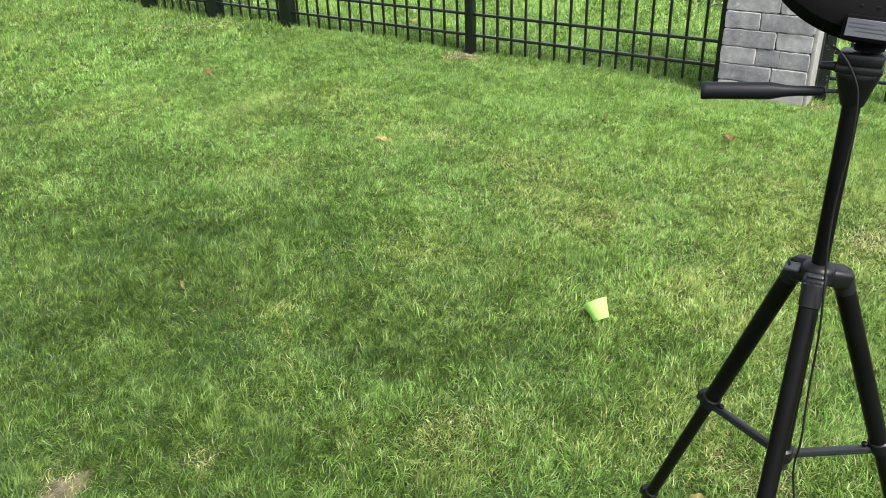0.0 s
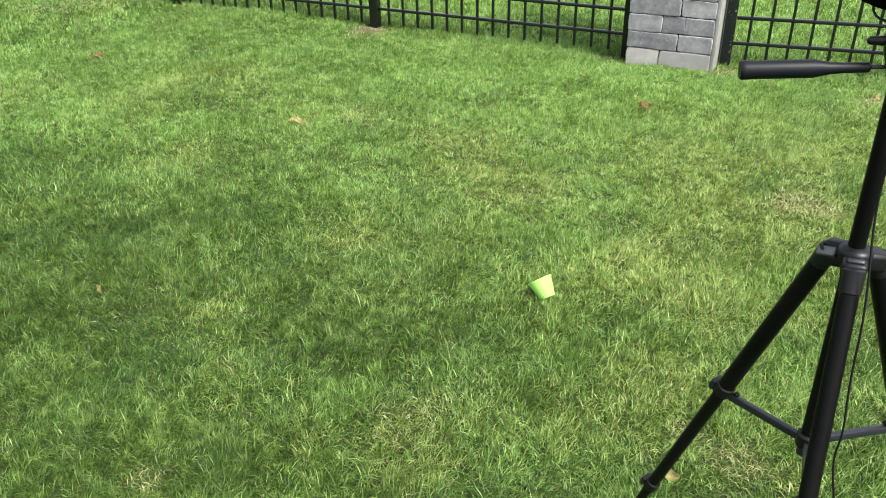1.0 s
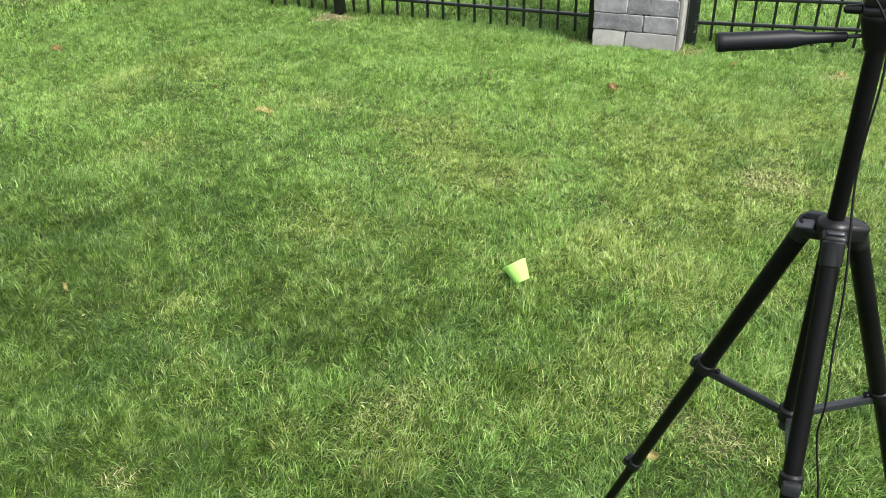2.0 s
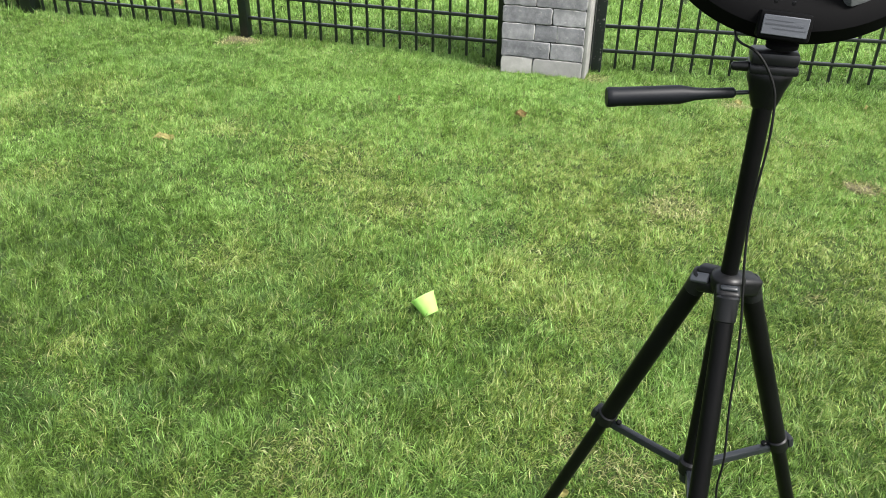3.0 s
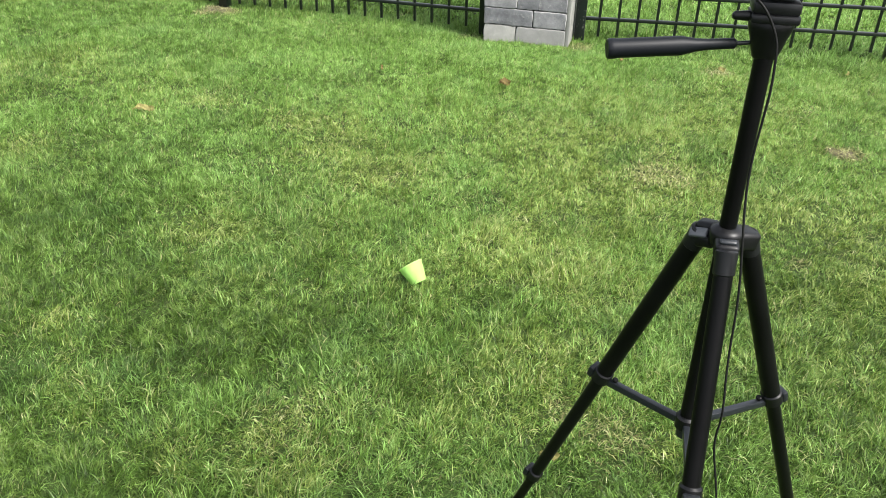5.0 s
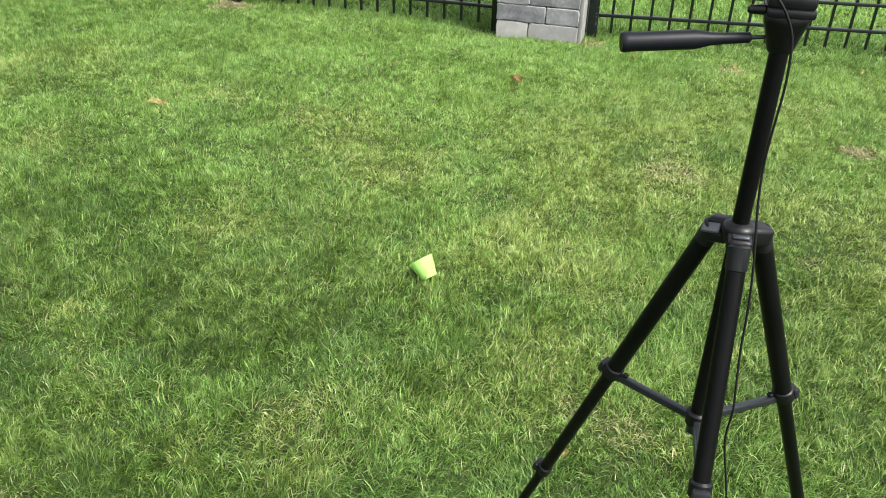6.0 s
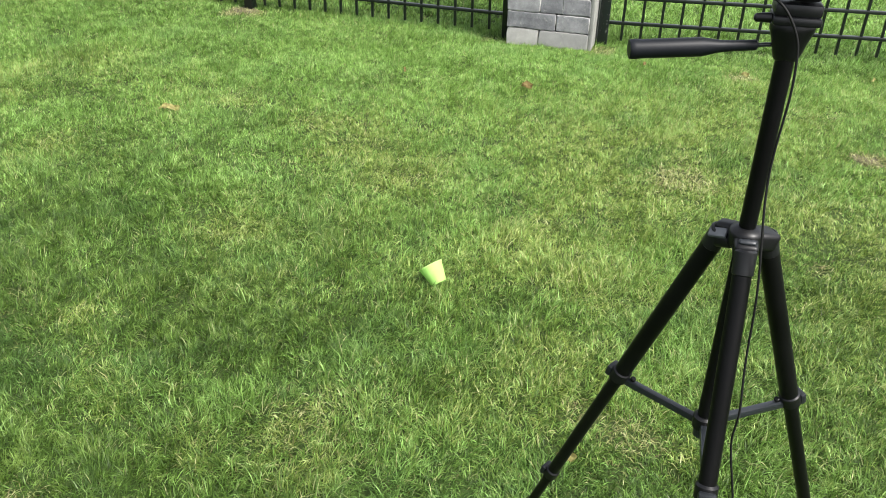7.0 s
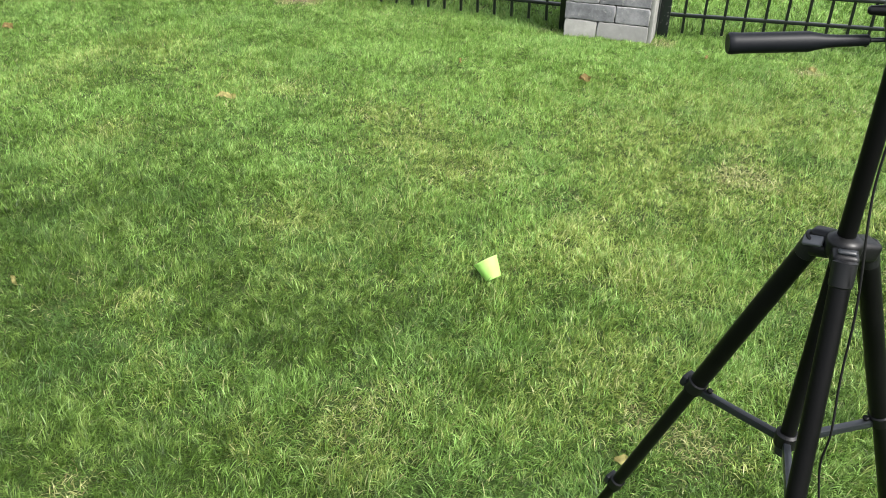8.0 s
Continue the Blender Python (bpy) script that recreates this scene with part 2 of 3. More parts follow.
# Worn spots of the lawn: x, y, radius, how bare (0 to 1; past 1 the earth shows).
WORN = [(1.15, -3.24, 0.1, 0.9), (1.02, -3.2, 0.05, 0.9), (1.95, -1.16, 0.075, 1.5), (1.18, -1.65, 0.13, 0.85), (1.69, -2.22, 0.05, 0.9),
        (-0.405, -4.22, 0.085, 1.0), (-0.177, -3.95, 0.06, 0.95), (0.52, -3.38, 0.14, 0.3), (-1.85, 0.06, 0.13, 1.4), (1.42, -0.18, 0.08, 0.9),
        (-4.68, -0.42, 0.2, 0.9), (-4.45, -0.19, 0.25, 0.9), (-0.75, -3.3, 0.15, 0.3), (0.36, -3.44, 0.12, 0.4), (0.6, 0.06, 0.07, 0.9), (-0.1, 0.06, 0.07, 0.7)]


# Yellowed spots: x, y, radius.
YELLOWED = [(-0.3, -3.42, 0.11), (0.12, -3.62, 0.1), (0.47, -3.64, 0.09), (-0.35, -2.6, 0.2), (0.75, -2.3, 0.25), (-0.27, -1.55, 0.2),
            (0.02, -1.95, 0.22), (-1.0, -1.4, 0.15), (-1.44, -2.28, 0.22), (1.68, -0.77, 0.2), (-0.5, -3.28, 0.13), (-0.24, -3.5, 0.12), (0.36, -3.47, 0.15),
            (-0.51, -1.55, 0.22), (-0.2, -1.79, 0.25), (1.18, -1.66, 0.2), (1.42, -0.21, 0.16), (1.31, -3.28, 0.07), (0.62, 0.03, 0.1)]
# Deep green spots: x, y, radius.
DEEP = [(-1.11, -2.62, 0.17), (-1.98, -1.66, 0.2), (-0.82, -1.68, 0.12), (-0.54, -1.0, 0.22), (1.24, -0.49, 0.15), (1.99, -0.9, 0.12), (1.05, -1.47, 0.1),
        (1.37, -1.39, 0.13), (0.54, -2.1, 0.1), (-0.22, -3.35, 0.1), (-0.4, -3.92, 0.12), (1.66, -2.2, 0.1), (0.75, -2.75, 0.12)]
# Fresh, taller growth: x, y, radius.
TALL = [(0.5, -2.8, 0.06), (0.6, -2.95, 0.13), (1.22, -2.9, 0.14), (1.14, -2.36, 0.13), (0.91, -2.81, 0.1), (1.82, -1.5, 0.2), (-1.34, -1.1, 0.2), (0.1, -3.45, 0.12)]


def spots(x, y, places):
    """How far a place of the lawn belongs to one of the ragged spots, 0 to 1."""
    wx, wy = x + 0.05 * wave(x, y, 11, 51), y + 0.05 * wave(x, y, 11, 52)
    v = np.zeros_like(x)
    for cx, cy, r in places:
        v = np.maximum(v, np.exp(-((wx - cx) ** 2 + (wy - cy) ** 2) / r ** 2))
    return v


def worn(x, y):
    w = np.zeros_like(x)
    for cx, cy, r, k in WORN:
        ragged = 1 + 0.35 * np.sin(23 * x + 11 * y) * np.cos(17 * y - 9 * x)
        w = np.maximum(w, k * np.clip(1.5 - np.hypot(x - cx, y - cy) / (r * ragged), 0, 1))
    return w


def wave(x, y, s, seed):
    """Smooth values in about -1 to 1 over the plan."""
    r = np.random.RandomState(seed)
    v = np.zeros_like(x)
    for _ in range(7):
        a, f, p = r.uniform(0, math.tau), s * r.uniform(0.5, 1.7), r.uniform(0, math.tau)
        v += np.sin(f * (x * math.cos(a) + y * math.sin(a)) + p)
    return v / 2.6


def blade_mesh(name, x, y, length, width, lean, turn, material, rng, joints=True, tone_mix=None):
    """Bent blades of a joint and a tip; without joints, straight slivers for the far lawn."""
    n = len(x)
    ux, uy = np.cos(turn), np.sin(turn)
    face = turn + rng.uniform(-1.2, 1.2, n) + math.pi / 2
    sx, sy = np.cos(face) * width / 2, np.sin(face) * width / 2
    z0 = lift(x, y) - 0.004
    mid_out, mid_up = 0.5 * length * np.sin(lean * 0.72), 0.5 * length * np.cos(lean * 0.72)
    tip_out = mid_out + 0.5 * length * np.sin(np.minimum(lean * 1.28, 1.7))
    tip_up = mid_up + 0.5 * length * np.cos(np.minimum(lean * 1.28, 1.7))
    tip = np.stack([x + ux * tip_out, y + uy * tip_out, np.maximum(z0 + tip_up, z0 + 0.004)], -1)
    k = 5 if joints else 3
    co = np.empty((n, k, 3), np.float32)
    co[:, 0] = np.stack([x - sx, y - sy, z0], -1)
    co[:, 1] = np.stack([x + sx, y + sy, z0], -1)
    if joints:
        mx, my, mz = x + ux * mid_out, y + uy * mid_out, z0 + mid_up
        co[:, 2] = np.stack([mx + sx * 0.85, my + sy * 0.85, mz], -1)
        co[:, 3] = np.stack([mx - sx * 0.85, my - sy * 0.85, mz], -1)
    co[:, k - 1] = tip
    order = np.array([0, 1, 2, 3, 3, 2, 4] if joints else [0, 1, 2], np.int32)
    starts = np.array([0, 4] if joints else [0], np.int32)
    me = bpy.data.meshes.new(name)
    me.vertices.add(n * k)
    me.vertices.foreach_set("co", co.ravel())
    steps = np.arange(n, dtype=np.int32)[:, None]
    loops = (steps * k + order).ravel()
    me.loops.add(len(loops))
    me.loops.foreach_set("vertex_index", loops)
    me.polygons.add(n * len(starts))
    me.polygons.foreach_set("loop_start", (steps * len(order) + starts).ravel())
    me.update(calc_edges=True)
    me.shade_smooth()
    me.materials.append(material)
    if tone_mix is not None:
        me.materials.append(DARK_GREEN)
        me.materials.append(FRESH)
        me.materials.append(SUNLIT)
        me.polygons.foreach_set("material_index", np.repeat(tone_mix.astype(np.int32), len(starts)))
    return new(name, me)


def lawn(x0, x1, y0, y1, per_m2, seed, size=1.0, wide=0.003, joints=True, besides=()):
    """Blades in small tufts that lean together; the growth varies from spot to spot."""
    rng = np.random.RandomState(seed)
    per_tuft = 8
    tufts = int((x1 - x0) * (y1 - y0) * per_m2 / per_tuft)
    tx, ty = rng.uniform(x0, x1, tufts), rng.uniform(y0, y1, tufts)
    way = 0.5 + 1.2 * wave(tx, ty, 13, 11) + 1.4 * wave(tx, ty, 47, 12) + rng.normal(0, 1.1, tufts)
    bow = rng.normal(0.92, 0.28, tufts) + 0.12 * wave(tx, ty, 27, 13)
    grown = rng.uniform(0.75, 1.25, tufts)
    tx, ty, way, bow, grown = (np.repeat(v, per_tuft) for v in (tx, ty, way, bow, grown))
    n = len(tx)
    x, y = tx + rng.normal(0, 0.0095, n), ty + rng.normal(0, 0.0095, n)
    bare = worn(x, y)
    keep = rng.uniform(0, 1, n) > np.maximum(np.minimum(bare * 0.62, 0.85), 0.22 * (wave(x, y, 30, 3) > 0.8) + 0.2 * (wave(x, y, 85, 4) > 0.6))
    keep &= (x > x0) & (x < x1) & (y > y0) & (y < y1)
    # thinner beyond the stretch that the walk looks on
    seen = (x > -1.0 - 1.72 * (y + 4.1)) & (x < np.minimum(0.05 + 2.45 * (y + 4.1), 2.1 + 0.14 * (y + 2.2)))
    if not besides:
        keep &= seen | (rng.uniform(0, 1, n) < 0.25)
    for a, b, c, d in besides:
        keep &= (x < a) | (x > b) | (y < c) | (y > d)
    if besides:
        # thins out raggedly towards the plain distance
        rim = np.minimum(np.minimum(x - x0, x1 - x), np.minimum(y - y0, y1 - y))
        keep &= rim / 2.6 + 0.2 * wave(x, y, 2.5, 61) > rng.uniform(0, 1, n)
    x, y, bare, seen, way, bow, grown = (v[keep] for v in (x, y, bare, seen, way, bow, grown))
    broad = np.where(seen | bool(besides), 1.0, 3.2)
    n = len(x)
    tall, deep, yellow = spots(x, y, TALL), spots(x, y, DEEP), spots(x, y, YELLOWED)
    low = rng.uniform(0, 1, n) < 0.26
    length = size * (0.048 + 0.011 * wave(x, y, 24, 5) + 0.006 * wave(x, y, 7, 8)) * grown * rng.uniform(0.6, 1.3, n) * (1 - 0.5 * bare) * (1 + 0.3 * tall - 0.15 * yellow)
    # uncut along the foot of the fence
    length = length * (1 + 0.7 * np.exp(-((y - 0.2) / 0.09) ** 2))
    turn = way + rng.normal(0, 0.75, n)
    lean = np.clip(np.where(low, rng.normal(1.27, 0.12, n), bow + rng.normal(0, 0.26, n)) - 0.15 * tall, 0.1, 1.45)
    # tones, mixed blade by blade: 0 dry, 1 dark green, 2 fresh, 3 bright
    # more dark green blades towards low y, fewer to the right
    tone_mix = np.clip((-1.75 - y) / 1.5, 0, 0.95) * (1 - 0.5 * np.clip((x - 0.1) / 0.7, 0, 1)) + 0.12 * wave(x, y, 9, 17) + 0.2 * np.clip((-0.4 - x) / 1.2, 0, 1) - 0.4 * np.clip((-1.25 - x) / 0.8, 0, 1) * np.clip((-1.2 - y) / 0.6, 0, 1)
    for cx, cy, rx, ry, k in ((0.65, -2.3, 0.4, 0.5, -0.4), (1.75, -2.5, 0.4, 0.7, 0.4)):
        tone_mix = tone_mix + k * np.exp(-((x - cx) / rx) ** 2 - ((y - cy) / ry) ** 2)
    dry = 0.95 * np.exp(-((x - 1.2) / 1.2) ** 2 - ((y + 1.7) / 1.1) ** 2) + 0.3 * wave(x, y, 4.0, 23)
    if besides:
        tone_mix = np.maximum(tone_mix, 0.7)
    # shade under the fence, put in as a strip of darker blades
    tone_mix = np.maximum(tone_mix, 0.42 * np.exp(-((y - 0.22) / 0.16) ** 2))
    tone_mix = np.maximum(tone_mix * (1 - 0.75 * yellow) * (1 - 0.8 * tall), 0.68 * deep)
    dry = np.maximum(dry, 0.9 * yellow) * (1 - 0.8 * deep) * (1 - 0.8 * tall)
    # sunlit tone painted on the far lawn, all of it past the fence
    bright = np.where(y > 0.45, 1.0, 0.7 * np.clip((y + 1.7) / 0.7, 0, 1) * np.clip((x + 1.5) / 0.8, 0, 1) * (1 - 0.7 * deep) * (1 - 0.6 * np.clip(x - 0.3, 0, 1)))
    growth = np.where(rng.uniform(0, 1, n) < tone_mix, 1, np.where(rng.uniform(0, 1, n) < dry, 0, 2))
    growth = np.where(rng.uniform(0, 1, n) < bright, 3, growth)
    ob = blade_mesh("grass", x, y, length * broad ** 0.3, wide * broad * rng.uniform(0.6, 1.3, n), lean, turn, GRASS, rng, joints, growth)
    return tagged(ob, "mown green lawn grass of fine bent blades", "grass", kind="stuff")


def straw(x0, x1, y0, y1, per_m2, seed, wide=0.0025):
    """Dead blades lying in the thatch, thicker on worn spots."""
    rng = np.random.RandomState(seed)
    n = int((x1 - x0) * (y1 - y0) * per_m2)
    x, y = rng.uniform(x0, x1, n), rng.uniform(y0, y1, n)
    keep = rng.uniform(0, 1, n) < 0.02 + 0.04 * np.maximum(wave(x, y, 5, 21), 0) + 0.1 * spots(x, y, YELLOWED) + 0.95 * worn(x, y)
    x, y = x[keep], y[keep]
    n = len(x)
    ob = blade_mesh("dry_thatch", x, y, rng.uniform(0.014, 0.04, n), wide * rng.uniform(0.6, 1.3, n),
                    np.clip(rng.normal(1.25, 0.2, n), 0.6, 1.5), rng.uniform(0, math.tau, n), STRAW, rng)
    return tagged(ob, "dry straw-coloured dead grass in the thatch", "dry grass", kind="stuff")


def bare_earth(x, y, r, seed):
    """A patch of trodden earth that shows through the thin lawn: crumbs and a ragged rim."""
    n, rings = 40, 14
    verts, faces = [], []
    for i in range(rings + 1):
        for k in range(n):
            a = k * math.tau / n
            ragged = 1 + 0.55 * noise.noise((math.cos(a) * 1.7, math.sin(a) * 1.3, seed))
            d = r * ragged * i / rings
            px, py = x + d * math.cos(a), y + d * math.sin(a)
            crumb = 0.004 * noise.noise((px * 45, py * 45, seed)) + 0.003 * noise.noise((px * 130, py * 130, seed))
            verts.append((px, py, float(lift(px, py)) + 0.002 + crumb - 0.012 * (i / rings) ** 3))
    for i in range(rings):
        for k in range(n):
            faces.append((i * n + k, i * n + (k + 1) % n, (i + 1) * n + (k + 1) % n, (i + 1) * n + k))
    me = bpy.data.meshes.new("bare_earth")
    me.from_pydata(verts, [], faces)
    me.shade_smooth()
    me.materials.append(EARTH)
    tagged(new("bare_earth", me), "pale brown trodden earth showing through thin grass", "bare earth", kind="stuff")


for k, (x, y, r, bare) in enumerate(WORN):
    if bare >= 1:
        bare_earth(x, y, 1.05 * r, k * 3.7)

ZONES = [(-1.7, 2.2, -4.4, -2.2), (-4.0, -1.7, -4.2, -2.2), (-3.6, 2.5, -2.2, -1.3), (-3.6, 2.8, -1.3, 0.3), (-8.0, -3.6, -2.2, 0.3), (-4.6, 3.2, 0.3, 2.4)]
lawn(*ZONES[0], 50000, 31, 0.76, 0.0024)
lawn(*ZONES[1], 28000, 32, 0.72, 0.0028)
lawn(*ZONES[2], 41000, 33, 0.6, 0.0025)
lawn(*ZONES[3], 60000, 34, 0.6, 0.0032, False)
lawn(*ZONES[4], 14000, 35, 0.9, 0.007, False)
lawn(*ZONES[5], 18000, 36, 0.9, 0.0068, False)
lawn(-11.0, 7.0, -9.6, 8.0, 1700, 37, 1.15, 0.014, False, ZONES)
straw(-1.7, 2.2, -4.4, -2.2, 12000, 41)
straw(-3.6, 2.6, -2.2, 0.1, 17000, 42, 0.0034)
straw(-8.0, -4.0, -2.2, 0.3, 2500, 43, 0.004)


# ---------------------------------------------------------------- the fence
PITCH = 0.1143
POST_H, RAIL_LOW, RAIL_2, RAIL_3, RAIL_TOP = 1.32, 0.120, 0.271, 1.06, 1.2


def fence_run(origin, angle, spans, thick, label):
    """A run of fence along its own x: spans are (number of gaps, width of the post that ends the span)."""
    run = thing("metal_fence", label, "fence", origin, "boundary fence")
    run.rotation_euler = (0, 0, radians(angle))
    bm = bmesh.new()
    box(bm, (-0.008, -0.008, 0.012), (0.008, 0.008, 1.2), 0.002)
    picket = finish(bm, "picket", True)
    picket.materials.append(FENCE)

    def post(x, w, coat=FENCE):
        bm = bmesh.new()
        box(bm, (x - w / 2, -w / 2, -0.15), (x + w / 2, w / 2, POST_H), 0.004, 2)
        p = part("post", bm, coat, run)
        bm = bmesh.new()
        box(bm, (x - w / 2 - 0.005, -w / 2 - 0.005, POST_H), (x + w / 2 + 0.005, w / 2 + 0.005, POST_H + 0.02), 0.006, 2)
        part("cap", bm, FENCE, p)

    x = 0.0
    last = thick
    post(0.0, thick, SCUFFED if spans[0][0] > 0 else FENCE)
    step = 1 if spans[0][0] > 0 else -1
    for gaps, w in spans:
        end = x + gaps * PITCH
        lo, hi = (x + step * last / 2, end - step * w / 2)
        for z in (RAIL_LOW, RAIL_2, RAIL_3, RAIL_TOP):
            bm = bmesh.new()
            box(bm, (min(lo, hi), -0.013, z - 0.0098), (max(lo, hi), 0.013, z + 0.0098), 0.003, 2)
            part("rail", bm, FENCE, run)
        for k in range(1, abs(gaps)):
            piece("picket", picket, run, Matrix.Translation((x + step * k * PITCH, 0.0, 0.0)))
        post(end, w)
        x, last = end, w
    return run


long_run = fence_run((-0.034, 0.147, 0), 0, [(-16, 0.062), (-16, 0.1), (-8, 0.1), (-8, 0.1), (-16, 0.062)], 0.05,
          "black powder-coated metal picket fence along the lawn")
for x in (-1.199, -0.931):
    bm = bmesh.new()
    turned(bm, pose(x, -0.0125, 0.1225, 90), [(0.004, 0.0), (0.004, 0.0015), (0.0026, 0.0032), (0.0, 0.0036)], 12)
    part("bolt", bm, STEEL, long_run, "small bright bolt head")
fence_run((0.568, 0.184, 0), 7.7, [(16, 0.062), (16, 0.062)], 0.062, "black powder-coated metal picket fence joining the stone pillar")


# ---------------------------------------------------------------- the stone pillar
def block_mesh(sx, sy, sz, seed, material):
    """A tumbled block: rounded, chipped edges and a slightly hollow face."""
    rng = random.Random(seed)
    half = Vector((sx / 2, sy / 2, sz / 2))
    r = rng.uniform(0.003, 0.0048)
    shift = Vector((seed * 0.731, seed * 0.377, seed * 0.193))

    def stops(h, inner):
        rim = [-h, -h + 0.3 * r, -h + r, -h + 0.009, -h + 0.016]
        return rim + [(-h + 0.016) + 2 * (h - 0.016) * k / (inner + 1) for k in range(1, inner + 1)] + [-v for v in rim[::-1]]

    lines = [stops(half.x, max(2, int(sx / 0.022))), stops(half.y, 0), stops(half.z, 3)]
    bm = bmesh.new()
    for axis in range(3):
        u, v = (axis + 1) % 3, (axis + 2) % 3
        for sign in (-1, 1):
            grid = []
            for a in lines[u]:
                row = []
                for b in lines[v]:
                    p = Vector((0, 0, 0))
                    p[axis], p[u], p[v] = sign * half[axis], a, b
                    core = Vector([max(-half[k] + r, min(half[k] - r, p[k])) for k in range(3)])
                    out = (p - core).normalized()
                    p = core + out * r
                    n1, n2 = noise.noise_vector(p * 20 + shift), noise.noise_vector(p * 60 + shift)
                    edge = min(1.0, max(abs(out.x), abs(out.z)) * 1.4)
                    # worn corners and nibbled rims
                    near = math.hypot(half.x - abs(p.x), half.z - abs(p.z))
                    worn_off = max(0.0, 1 - near / 0.014) * (0.0018 + 0.004 * n1.x)
                    p -= Vector((math.copysign(worn_off, p.x), 0, math.copysign(worn_off, p.z)))
                    p += Vector((n1.x * 0.0035 + n2.x * 0.0036, n1.y * 0.0024 * (1 - 0.5 * edge) + n2.y * 0.0014, n1.z * 0.003 + n2.z * 0.0036))
                    row.append(bm.verts.new(p + half))
                grid.append(row)
            for p, q in zip(grid, grid[1:]):
                for k in range(len(p) - 1):
                    loop = (p[k], q[k], q[k + 1], p[k + 1])
                    bm.faces.new(loop if sign > 0 else loop[::-1])
    bmesh.ops.remove_doubles(bm, verts=bm.verts[:], dist=0.0002)
    for f in bm.faces:
        c = f.calc_center_median() - half
        rim = min(half.x - abs(c.x), half.z - abs(c.z))
        f.material_index = 1 if rim < r * 0.75 else 0
    me = finish(bm, "block", True)
    me.materials.append(material)
    me.materials.append(STONE_EDGE if material == STONE else material)
    return me


def stone_pillar():
    wide, deep, course, gap = 0.507, 0.5, 0.1025, 0.0046
    top = thing("stone_pillar", "grey tumbled concrete block pillar with dark open joints", "pillar", (0.0, 0.0, 0.0))
    bm = bmesh.new()
    box(bm, (0.02, 0.02, -0.1), (wide - 0.02, deep - 0.02, 1.31))
    part("core", bm, MORTAR, top, "dark joint filling", False)
    long, short = 0.304, 0.203
    for k in range(13):
        z0 = -0.05 if k == 0 else 0.085 + (k - 1) * course
        h = (0.135 if k == 0 else course) - gap
        mat = STONE_PALE if k == 0 else STONE
        first, second = (short, long) if k % 2 == 0 else (long, short)
        cells = [(0, 0, first, 0.2), (first, 0, second, 0.2), (0, 0.3, second, 0.2), (second, 0.3, first, 0.2),
                 (0, 0.2, 0.2, 0.1), (wide - 0.2, 0.2, 0.2, 0.1)]
        if k == 2:
            cells[1:2] = [(short, 0, 0.137, 0.2), (short + 0.137, 0, 0.167, 0.2)]
        for n, (cx, cy, w, d) in enumerate(cells):
            tight = 0.0022 if k == 2 and n < 3 else gap
            me = block_mesh(w - tight, d - gap, h, 100 * k + n, mat)
            nudge = random.Random(k * 7 + n).uniform(-0.003, 0.003)
            piece("block", me, top, pose(cx + tight / 2, cy + gap / 2 + nudge, z0))
    bm = bmesh.new()
    box(bm, (wide - 0.004, 0.005, -0.05), (wide + 0.022, deep - 0.005, 1.31), 0.006, 2)
    part("cement_side", bm, STONE_SIDE, top, "pale smooth cement side face")
    bm = bmesh.new()
    box(bm, (-0.04, -0.04, 1.315), (wide + 0.06, deep + 0.04, 1.375), 0.012, 2)
    part("cap", bm, STONE_PALE, top, "pale flat capstone")
    return top


# ---------------------------------------------------------------- the tripod
TX, TY = 1.2494, -4.009
LEAN_X, LEAN_Y = -0.0097, 0.0015
CROWN_Z, BRACE_Z = 1.0593, 0.767
# each leg: its direction, its distance from the axis at the crown, its spread per metre
LEGS = [(152.0, 0.0223, 0.370), (273.6, 0.0223, 0.380), (35.0, 0.0223, 0.380)]
LEG_TURNS = [a for a, r, s in LEGS]
LEG_BRACE = [0.759, 0.767, 0.767]
LEG_R = [0.0119, 0.0108, 0.0119]
LEG_LOWER = [0.493, 0.42, 0.42]


def on_tripod(x, y, z):
    return Vector((TX + x + LEAN_X * (z - 1), TY + y + LEAN_Y * (z - 1), z))


def on_leg(k, z, out=0.0):
    a, r0, spread = LEGS[k]
    r, a = r0 + spread * (CROWN_Z - z) + out, radians(a)
    return on_tripod(r * math.cos(a), r * math.sin(a), z)


